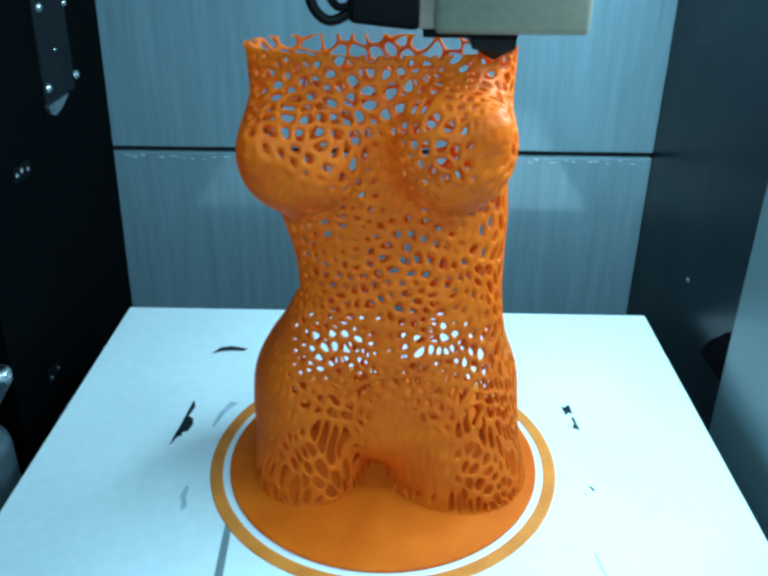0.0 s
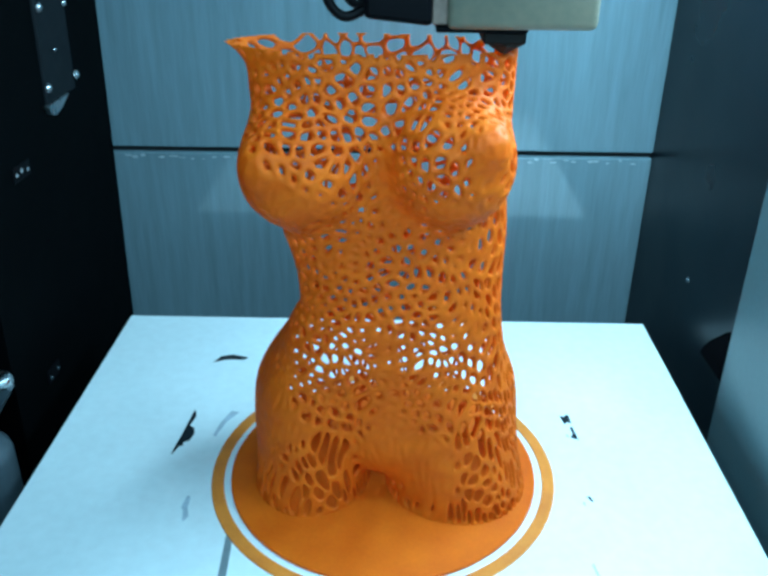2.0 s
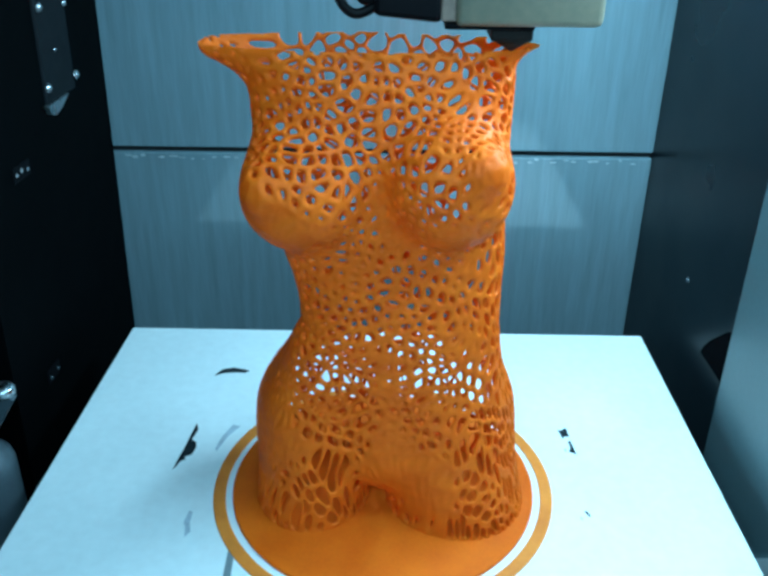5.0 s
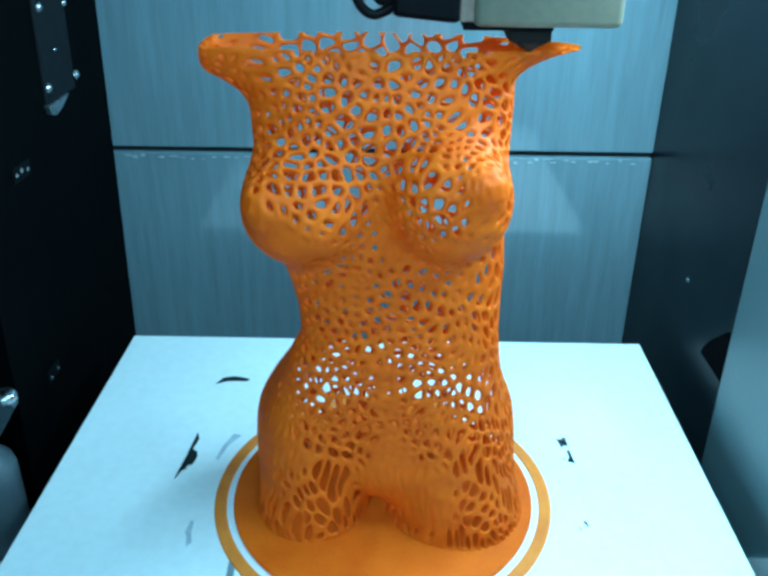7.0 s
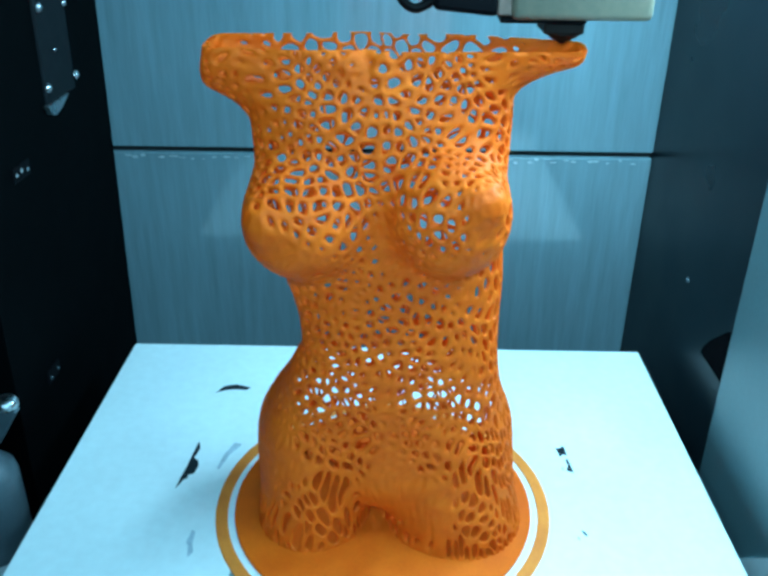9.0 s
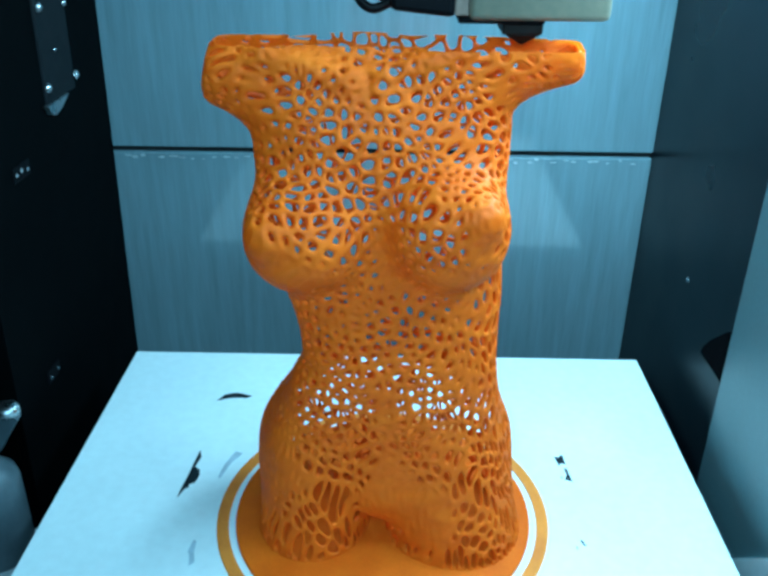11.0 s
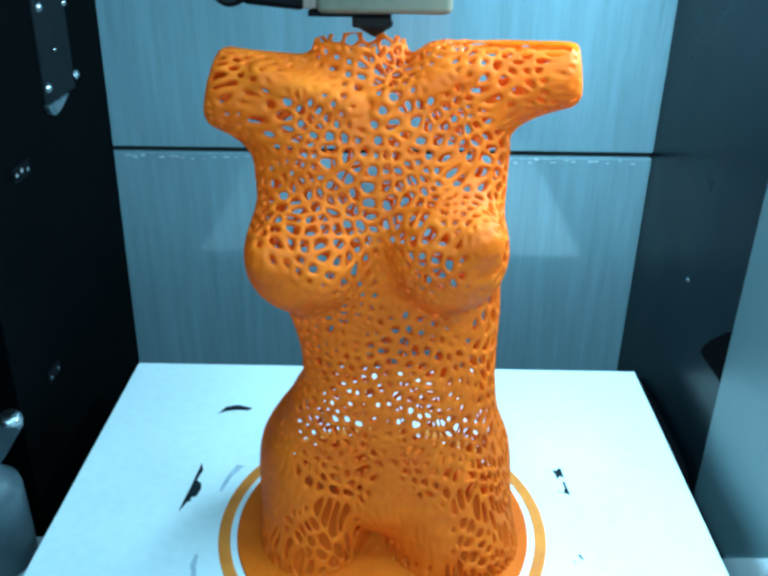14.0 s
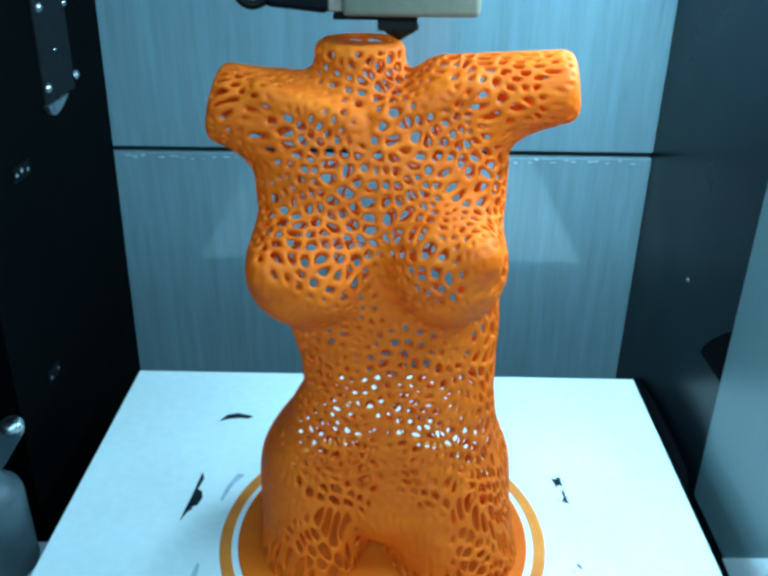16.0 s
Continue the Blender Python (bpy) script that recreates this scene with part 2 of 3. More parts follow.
rail = tagged(new("guide_rail"), "dark grey vertical guide rail screwed to the wall", "guide rail")
bm = boxed(LEFT - 0.0017, LEFT + 0.0010, 0.0955, 0.1215, 0.0800, 0.2745, bevel=0.0008)
part("bar", lean(bm), RAIL, rail)
for y, z, r in ((0.0990, 0.1115, 0.0017), (0.0972, 0.0856, 0.0017), (0.1225, 0.0846, 0.0017), (0.1205, 0.1101, 0.0012), (0.1075, 0.0965, 0.0006)):
    part("screw", lean(screw(y, z, r, LEFT + 0.0008)), STEEL, rail, "bright steel screw head", True)
bm = bmesh.new()
arc = [(0.0935 + 0.0185 * k / 10, 0.0803 - 0.0042 * math.sin(math.pi * (k / 10) ** 0.6)) for k in range(11)]
top = [(y, 0.0803) for y, z in arc]
for x in (LEFT - 0.0010, LEFT + 0.0018):
    for (y0, z0), (y1, z1), (y2, z2), (y3, z3) in zip(arc, arc[1:], top[1:], top):
        quad = [bm.verts.new((x, *c)) for c in ((y0, z0), (y1, z1), (y2, z2), (y3, z3))]
        bm.faces.new(quad)
bmesh.ops.remove_doubles(bm, verts=bm.verts[:], dist=0.00001)
bm2 = [e for e in bm.edges if e.is_boundary]
bmesh.ops.bridge_loops(bm, edges=bm2)
part("end_cap", lean(bm), STEEL, rail, "shiny curved metal end cap")

# screws added to give small glints; the lower ones are grey to dim theirs
for name, spots in (("glint_screws", ((0.0655, 0.0655, 0.0007), (0.0690, 0.0660, 0.0008), (0.0735, 0.0650, 0.0006))),
                    ("glint_screws", ((0.0640, -0.0095, 0.0008), (0.0700, -0.0093, 0.0007)))):
    clip = tagged(new(name), "small screws on a made-up dark base, added for glints on the black wall", "clip")
    y0, z0 = min(p[0] for p in spots), min(p[1] for p in spots)
    part("base", lean(boxed(LEFT - 0.0003, LEFT + 0.0006, y0 - 0.002, max(p[0] for p in spots) + 0.002, z0 - 0.002, z0 + 0.003, bevel=0.0002)), BLACK, clip)
    for y, z, r in spots:
        part("screw", lean(screw(y, z, r, LEFT + 0.0005)), STEEL if z0 > 0 else GREY_METAL, clip, "small metal screw", True)

# dark plate stands in for a shadow on the wall, outlined to the camera's view
pad = bmesh.new()
face = [pad.verts.new((RIGHT - 0.0010, y, z)) for y, z in ((0.0673, 0.0038), (0.0655, 0.0075), (0.0615, 0.0120), (0.0508, 0.0215), (0.0440, 0.0240), (0.0440, 0.0040), (0.0503, 0.0042))]
pad.faces.new(face)
made = bmesh.ops.extrude_face_region(pad, geom=pad.faces[:])
bmesh.ops.translate(pad, vec=(0.0010, 0, 0), verts=[v for v in made["geom"] if isinstance(v, bmesh.types.BMVert)])
tagged(finish("shadow_patch", pad, MATT_BLACK), "dark angular plate standing in for a shadow beside the grey side panel", "pad")
wall_screw = tagged(new("wall_screw"), "small dim screw in the dark side wall", "screw")
bm = screw(0, 0, 0.0011, 0.0, -90)
bm.transform(pose(RIGHT + 0.0001, 0.0925, 0.0192))
part("screw_head", bm, GREY_METAL, wall_screw, "", True)
tagged(finish("cable", tube(bmesh.new(), [(RIGHT - 0.0016, 0.125, -0.048), (RIGHT - 0.0020, 0.107, -0.0440), (RIGHT - 0.0022, 0.084, -0.0425),
                                          (RIGHT - 0.0022, 0.063, -0.0425), (RIGHT - 0.0020, 0.055, -0.0470), (RIGHT - 0.0016, 0.050, -0.060)], 0.0028), MATT_BLACK, True),
       "thick black cable looped along the side wall", "cable")

# pale strip slanted to fit the camera's view, in place of a shelf
ledge = bmesh.new()
face = [ledge.verts.new((0.1084, y, z)) for y, z in ((0.0158, -0.0409), (-0.0137, -0.0106), (-0.0193, -0.0207), (-0.0001, -0.0425))]
ledge.faces.new(face)
made = bmesh.ops.extrude_face_region(ledge, geom=ledge.faces[:])
bmesh.ops.translate(ledge, vec=(0.0011, 0, 0), verts=[v for v in made["geom"] if isinstance(v, bmesh.types.BMVert)])
tagged(finish("pale_strip", ledge, WHITE_BED), "pale slanted strip on the grey side panel, shaped to fit the camera's view", "trim", kind="structure")

# ---- the skirt line round the print ----
CX, CY = 0.001, 0.0118
skirt = tagged(finish("skirt_ring", lathe(bmesh.new(), [(0.0458, 0), (0.0458, 0.0003), (0.0461, 0.00042), (0.0490, 0.00042), (0.0493, 0.0003),
                                                   (0.0493, 0), (0.0458, 0)], 128, (CX, CY, 0.00002)), SKIRT),
               "thin yellow-orange plastic ring laid on the bed", "skirt ring")

# ---- the printed torso ----
TRUNK = ((4, 1.0, 30.5, 13.5, 16.0), (12, 1.0, 33.0, 14.0, 17.0), (20, 1.2, 33.6, 14.5, 17.5), (30, 1.8, 32.5, 14.5, 17.0),
         (40, 2.6, 30.4, 14.0, 16.0), (50, 4.0, 27.0, 13.5, 14.5), (57, 5.7, 24.6, 13.0, 13.5), (65, 5.0, 25.5, 13.0, 13.2),
         (75, 3.5, 27.3, 13.2, 13.5), (90, 1.0, 28.8, 13.5, 14.0), (105, 0.1, 29.8, 13.5, 14.0), (118, -0.2, 30.4, 14.5, 13.0),
         (127, -0.5, 30.5, 16.0, 11.5), (133, -1.0, 29.0, 17.5, 10.0), (138, -2.5, 22.0, 19.0, 8.5), (144, -4.5, 13.0, 20.0, 8.0))
TR = np.array(TRUNK)


def join(a, b, k):
    h = np.clip(0.5 + 0.5 * (b - a) / k, 0, 1)
    return b + (a - b) * h - k * h * (1 - h)


def meet(a, b, k):
    return -join(-a, -b, k)


def ball(p, c, r):
    q = (p - np.array(c)) / np.array(r)
    return (np.sqrt((q ** 2).sum(1)) - 1) * min(r)


def rod(p, a, b, ra, rb, flat=1.0):
    """A tapered round limb from a to b with flat-cut ends."""
    a, b = np.array(a, float), np.array(b, float)
    ax = b - a
    n = np.linalg.norm(ax)
    ax /= n
    s = (p - a) @ ax
    q = p - a - np.maximum(s, 0)[:, None] * ax
    q[:, 1] /= flat
    d = np.sqrt((q ** 2).sum(1)) - (ra + (rb - ra) * np.clip(s / n, 0, 1))
    return meet(d, s - n, 3.0)


def torso(p):
    """Signed distance to the torso's skin, in millimetres, for points p."""
    x, y, z = p.T
    cx, a, cy, b = (np.interp(z, TR[:, 0], TR[:, i]) for i in (1, 2, 3, 4))
    e = 2.3
    d = ((np.abs((x - cx) / a) ** e + np.abs((y - cy) / b) ** e) ** (1 / e) - 1) * np.minimum(a, b)
    d = meet(d, 11.0 - z, 9.0)
    d = meet(d, z - 136.5, 6.0)
    for c, low, ra, rb in ((-17.0, -19.5, 15.8, 15.4), (18.5, 24.6, 17.0, 17.0)):
        d = join(d, rod(p, (c, 13.0, 24), (low, 5.5, -6), ra, rb, 1.08), 4.0)
    d = join(d, rod(p, (15.0, 10.0, 22), (18.0, 5.0, -6), 14.5, 14.8, 1.05), 3.5)
    d = join(d, ball(p, (3.2, 2.6, 19.5), (9, 7.5, 10.5)), 4.5)
    d = join(d, ball(p, (-14, 20, 24), (17, 14, 17)), 8.0)
    d = join(d, ball(p, (17, 20, 24), (17, 14, 17)), 8.0)
    d = join(d, ball(p, (3, 3.5, 46), (17, 6, 17)), 9.0)
    for c, r, tip, k in (((-18.0, 2.2, 94.0), (13.9, 13.2, 13.0), (-25.8, -6.6, 98.2), 7.0),
                         ((16.4, 0.8, 97.0), (13.7, 13.0, 14.8), (22.8, -8.6, 103.6), 5.0)):
        d = join(d, ball(p, c, r), k)
        d = join(d, ball(p, tip, (3.8, 3.8, 3.8)), 5.0)
    d = join(d, rod(p, (-18, 18, 126.5), (-39.9, 17.5, 131.8), 9.8, 8.7), 6.5)
    d = join(d, rod(p, (16, 17, 132), (44.8, 14, 137.0), 10.5, 7.5), 5.0)
    d = join(d, rod(p, (-5.2, 21, 128), (-5.4, 20.2, 145.6), 10.4, 10.1, 0.9), 4.5)
    for start, end in (((-7, 6.6, 130), (-29, 10, 136)), ((1, 6.6, 131), (23, 8, 138.5))):
        d = join(d, rod(p, start, end, 1.3, 1.6), 4.0)
    d = join(d, rod(p, (0.6, 5.6, 128), (1.2, 2.6, 110), 1.0, 0.9), 3.0)
    return d


def gradient(p):
    h = 0.02
    g = np.stack([torso(p + np.eye(3)[i] * h) - torso(p - np.eye(3)[i] * h) for i in range(3)], 1)
    return g / np.maximum(np.linalg.norm(g, axis=1), 1e-9)[:, None], np.linalg.norm(g, axis=1) / (2 * h)


def settle(p, n):
    for _ in range(n):
        g, s = gradient(p)
        p = p - g * np.clip(torso(p) / np.maximum(s, 0.3), -0.6, 0.6)[:, None]
    return p


def skin(step):
    """A triangle mesh of the torso's skin: one point a grid cell that the skin crosses, drawn onto it."""
    axes = [np.arange(lo, hi, step) for lo, hi in ((-47, 52), (-19, 40), (-2, 149))]
    grid = np.stack(np.meshgrid(*axes, indexing="ij"), -1)
    shape = grid.shape[:3]
    v = np.concatenate([torso(c) for c in np.array_split(grid.reshape(-1, 3), 12)]).reshape(shape)
    neg = v < 0
    corner = sum(neg[i:shape[0] - 1 + i, j:shape[1] - 1 + j, k:shape[2] - 1 + k].astype(int)
                 for i in (0, 1) for j in (0, 1) for k in (0, 1))
    cell = (corner > 0) & (corner < 8)
    index = -np.ones(cell.shape, int)
    index[cell] = np.arange(cell.sum())
    pts = grid[:-1, :-1, :-1][cell] + step / 2
    quads = []
    for ax in range(3):
        u, w = (ax + 1) % 3, (ax + 2) % 3
        lo, hi = [slice(None)] * 3, [slice(None)] * 3
        lo[ax], hi[ax] = slice(0, -1), slice(1, None)
        e = np.argwhere(neg[tuple(lo)] != neg[tuple(hi)])
        e = e[(e[:, u] > 0) & (e[:, w] > 0) & (e[:, u] < shape[u] - 1) & (e[:, w] < shape[w] - 1)]
        q = []
        for du, dw in ((1, 1), (0, 1), (0, 0), (1, 0)):
            c = e.copy()
            c[:, u] -= du
            c[:, w] -= dw
            q.append(index[c[:, 0], c[:, 1], c[:, 2]])
        quads.append(np.stack(q, 1))
    quads = np.concatenate(quads)
    tris = np.concatenate([quads[:, [0, 1, 2]], quads[:, [0, 2, 3]]])
    pts = settle(pts, 4)
    # each triangle in four
    ends = np.sort(np.concatenate([tris[:, [0, 1]], tris[:, [1, 2]], tris[:, [2, 0]]]), 1)
    pairs, which = np.unique(ends[:, 0] * len(pts) + ends[:, 1], return_inverse=True)
    mid = (pts[pairs // len(pts)] + pts[pairs % len(pts)]) / 2
    m = which.reshape(3, -1).T + len(pts)
    tris = np.concatenate([np.stack([tris[:, 0], m[:, 0], m[:, 2]], 1), np.stack([tris[:, 1], m[:, 1], m[:, 0]], 1),
                           np.stack([tris[:, 2], m[:, 2], m[:, 1]], 1), m])
    pts = settle(np.concatenate([pts, mid]), 2)
    g, _ = gradient(pts)
    face = np.cross(pts[tris[:, 1]] - pts[tris[:, 0]], pts[tris[:, 2]] - pts[tris[:, 0]])
    flip = (face * g[tris[:, 0]]).sum(1) < 0
    tris[flip] = tris[flip][:, ::-1]
    return pts, tris, g


def cut(data, tris, g):
    """Keeps the side of the mesh where g is not negative; data holds a row of numbers for each point."""
    keep = g >= 0
    count = keep[tris].sum(1)
    out = [tris[count == 3]]
    fresh, base = [], len(data)
    some = tris[(count == 1) | (count == 2)]
    if len(some):
        single = keep[some].sum(1) == 1
        odd = np.where(single, keep[some].argmax(1), (~keep[some]).argmax(1))
        r = np.arange(len(some))
        a, b, c = some[r, odd], some[r, (odd + 1) % 3], some[r, (odd + 2) % 3]
        ends = np.sort(np.concatenate([np.stack([a, b], 1), np.stack([a, c], 1)]), 1)
        pairs, which = np.unique(ends[:, 0] * base + ends[:, 1], return_inverse=True)
        i, j = pairs // base, pairs % base
        f = (g[i] / (g[i] - g[j]))[:, None]
        fresh = data[i] + (data[j] - data[i]) * f
        ab, ac = which[:len(some)] + base, which[len(some):] + base
        s, d = single, ~single
        out += [np.stack([a[s], ab[s], ac[s]], 1), np.stack([ab[d], b[d], c[d]], 1), np.stack([ab[d], c[d], ac[d]], 1)]
        data = np.concatenate([data, fresh])
    tris = np.concatenate(out)
    used, tris = np.unique(tris, return_inverse=True)
    return data[used], tris.reshape(-1, 3)


def stretched(p):
    """The space in which the lattice's cells are even: they are drawn out upwards on the thighs, the flanks and the arms."""
    q = p.copy()
    x, y, z = p.T
    q[:, 2] = np.interp(z, (0, 24, 38, 150), (0, 7.8, 18.5, 130.5))
    q[:, 0] += (np.sign(x) * np.interp(np.abs(x), (0, 22, 50), (0, 22, 38)) - x) * np.interp(z, (100, 114), (0, 1))
    q[:, 1] = 13 + (y - 13) * (1.12 + 0.35 * np.clip((np.abs(x) - 17) / 14, 0, 1))
    for i, (a, b, c, phase) in enumerate(((0.23, 0.11, 0.31, 0.4), (0.17, 0.27, 0.19, 2.1), (0.29, 0.13, 0.21, 4.0))):
        q[:, i] += 0.85 * np.sin(a * x + b * y + c * z + phase) + 0.3 * np.sin(2.3 * (c * x - a * y + b * z) + 3 * phase)
    return q


# patches where the webs run together: centre, reach, added web width
CLOSED = (((3, -3, 22), 10, 0.5), ((-33, 6, 24), 15, 0.7), ((12, -5, 9), 8, 0.6), ((14, -6, 13), (9, 14, 13), 0.9),
          ((2, -1, 36), (4.5, 9, 18), 0.9), ((-32, 8, 42), (8, 12, 12), 0.45), ((-13, -6, 16), (9, 12, 13), -0.2),
          ((2, -1, 62), (4, 9, 12), 0.25), ((3, 0, 76), (20, 13, 9), 0.25),
          ((-18, -9, 89.5), (14, 12, 10), 0.85), ((18, -9, 86), (13, 11, 8), 0.8), ((-27, -8, 96), 7, 0.7), ((24, -11, 103), 6, 0.7),
          ((-15, -4, 107), (11, 12, 7), -0.2), ((2, -2, 96), (5, 8, 11), 0.5), ((-29, 8, 118), (5, 12, 12), 0.25),
          ((-20, 8, 136), (10, 9, 4.5), 0.55), ((-4, 6, 131), 7, 0.55), ((12, 8, 136), (8, 9, 4.5), 0.55), ((-9, 10, 141), (6, 9, 5), 0.4))


def lattice():
    """The torso as a web of rounded struts round irregular cells: points with their normals, and triangles."""
    pts, tris, g = skin(0.75)
    flat = stretched(pts)
    rng = np.random.default_rng(7)
    from mathutils import kdtree
    pitch = np.interp(pts[:, 2], (0, 20, 30, 52, 66, 90, 110, 146), (2.05, 2.1, 2.35, 2.35, 2.4, 2.5, 2.5, 2.35))
    back = np.clip((pts[:, 1] - 16) / 6, 0, 1)
    pitch = pitch * (1 + 0.12 * back + 0.2 * back * np.interp(pts[:, 2], (96, 108), (0, 1)))
    pitch = pitch * (1.08 + 0.2 * np.sin(pts[:, 0] * 0.19 + pts[:, 2] * 0.13) * np.sin(pts[:, 2] * 0.23 - pts[:, 1] * 0.2 + 1))
    pitch = pitch * (1 + 0.3 * np.exp(-((pts - np.array((-15, -4, 106))) ** 2 / np.array((11, 12, 8)) ** 2).sum(1)))
    pitch *= rng.uniform(0.88, 1.16, len(pts))
    pitch *= 1 - 0.28 * np.clip((np.abs(pts[:, 0]) - 24) / 6, 0, 1) * np.clip((pts[:, 2] - 118) / 6, 0, 1)
    # on the flanks the cells stand tall and narrow
    flank = np.clip((np.maximum(pts[:, 0] + 3, -pts[:, 0]) - 18) / 7, 0, 1) * np.interp(pts[:, 2], (0, 18, 34, 90, 112), (0.4, 0.45, 1, 1, 0))
    tall = 1 - 0.52 * flank
    cells, seeds, size = {}, [], 7.0
    for i in rng.permutation(len(pts))[:90000]:
        q, r, h = flat[i], pitch[i] * (1 - 0.15 * flank[i]), tall[i]
        k = tuple((q // size).astype(int))
        near = (s for a in (-1, 0, 1) for b in (-1, 0, 1) for c in (-1, 0, 1) for s in cells.get((k[0] + a, k[1] + b, k[2] + c), ()))
        if all((q[0] - s[0]) ** 2 + (q[1] - s[1]) ** 2 + (h * (q[2] - s[2])) ** 2 > r * r for s in near):
            cells.setdefault(k, []).append(tuple(q))
            seeds.append(q)
    seeds = np.array(seeds)
    tree = kdtree.KDTree(len(seeds))
    for i, s in enumerate(seeds):
        tree.insert(s, i)
    tree.balance()
    near = np.array([[n[1] for n in tree.find_n(q, 13)] for q in flat])
    metric = np.ones((len(pts), 1, 3))
    metric[:, 0, 2] = tall
    away = (flat[:, None] - seeds[near]) * metric
    dist = (away ** 2).sum(2)
    order = np.argsort(dist, 1)[:, :7]
    dist = np.take_along_axis(dist, order, 1)
    away = np.take_along_axis(away, order[:, :, None], 1)
    soft, total = 0.34, 0.0
    for j in range(1, 7):
        d = (dist[:, j] - dist[:, 0]) / (2 * np.linalg.norm(away[:, j] - away[:, 0], axis=1))
        total = total + np.exp(-d / soft)
    edge = -soft * np.log(total)
    wide = 0.42 + 0.12 * np.sin(pts[:, 0] * 0.21 + 1.3) * np.sin(pts[:, 2] * 0.16 + pts[:, 1] * 0.1)
    wide += np.interp(pts[:, 2], (0, 22, 30, 50, 60, 150), (-0.10, -0.05, 0.12, 0.10, 0.05, 0.03))
    front = np.clip((15 - pts[:, 1]) / 12, 0, 1)
    wide += 0.17 * front * np.interp(pts[:, 2], (12, 26), (0, 1))
    # the belly and the back behind it are the most open
    wide += 0.14 * front * np.interp(pts[:, 2], (8, 12, 22, 27), (0, 1, 1, 0)) * np.clip((pts[:, 0] + 14) / 6, 0, 1) * np.clip((26 - pts[:, 0]) / 5, 0, 1)
    wide += 0.45 * np.clip((pts[:, 1] - 15) / 3, 0, 1) * np.clip((np.abs(pts[:, 0]) - 22) / 5, 0, 1) * np.interp(pts[:, 2], (114, 122), (0, 1))
    wide -= 0.18 * front * np.interp(pts[:, 2], (24, 29, 47, 52), (0, 1, 1, 0))
    wide -= 0.10 * back * np.interp(pts[:, 2], (3, 8, 32, 40), (0, 1, 1, 0))
    # thin tall webs on the flank and the outer thigh
    wide -= 0.17 * np.clip((pts[:, 0] - 18) / 6, 0, 1) * np.interp(pts[:, 2], (0, 4, 26, 36, 84, 92), (0, 1.8, 1.8, 1, 1, 0))
    wide -= 0.12 * np.clip((pts[:, 0] - 25) / 4, 0, 1) * np.interp(pts[:, 2], (84, 92, 112, 118), (0, 1, 1, 0))
    for c, reach, more in CLOSED:
        wide += more * np.exp(-(((pts - np.array(c)) / reach) ** 2).sum(1) * 1.6)
    wide -= 0.07 * back
    wide += np.interp(pts[:, 2], (0.8, 2.2), (0.8, 0))
    wide += np.interp(pts[:, 2], (144.0, 145.0), (0, 2.5))
    wide = np.maximum(wide, 0.27)
    data = np.concatenate([pts, g, (edge / wide)[:, None], edge[:, None]], 1)
    data, tris = cut(data, tris, 1 - data[:, 6])
    data, tris = cut(data, tris, data[:, 2] - 0.5)
    data, tris = cut(data, tris, 145.7 - data[:, 2])
    rise = np.sqrt(np.clip(1 - np.clip(data[:, 6], 0, 1) ** 3, 0, 1))
    rise[data[:, 6] > 0.9999] = 0
    n = len(data)
    rim = data[:, 6] > 0.9999
    inner = np.where(rim, np.arange(n), np.arange(n) + n)
    both = np.concatenate([data[:, :3] + data[:, 3:6] * (rise * (0.54 + 0.12 * np.exp(-(data[:, 7] / 0.4) ** 2)))[:, None],
                           data[:, :3] - data[:, 3:6] * (0.6 * rise)[:, None]])
    tris = np.concatenate([tris, inner[tris][:, ::-1]])
    face = np.cross(both[tris[:, 1]] - both[tris[:, 0]], both[tris[:, 2]] - both[tris[:, 0]])
    normal = np.zeros_like(both)
    for k in range(3):
        for c in range(3):
            normal[:, c] += np.bincount(tris[:, k], face[:, c], len(both))
    normal /= np.maximum(np.linalg.norm(normal, axis=1), 1e-9)[:, None]
    return np.concatenate([both, normal], 1), tris


def shell(name, data, tris, mat, parent, label=""):
    me = bpy.data.meshes.new(name)
    me.vertices.add(len(data))
    me.vertices.foreach_set("co", (data[:, :3] * 0.001).astype(np.float32).ravel())
    me.loops.add(len(tris) * 3)
    me.loops.foreach_set("vertex_index", tris.astype(np.int32).ravel())
    me.polygons.add(len(tris))
    me.polygons.foreach_set("loop_start", np.arange(0, len(tris) * 3, 3, dtype=np.int32))
    me.update(calc_edges=True)
    me.shade_smooth()
    me.normals_split_custom_set_from_vertices(data[:, 3:6].tolist())
    me.materials.append(mat)
    ob = new(name, me)
    ob.parent = parent
    if label:
        tagged(ob, label)
    return ob


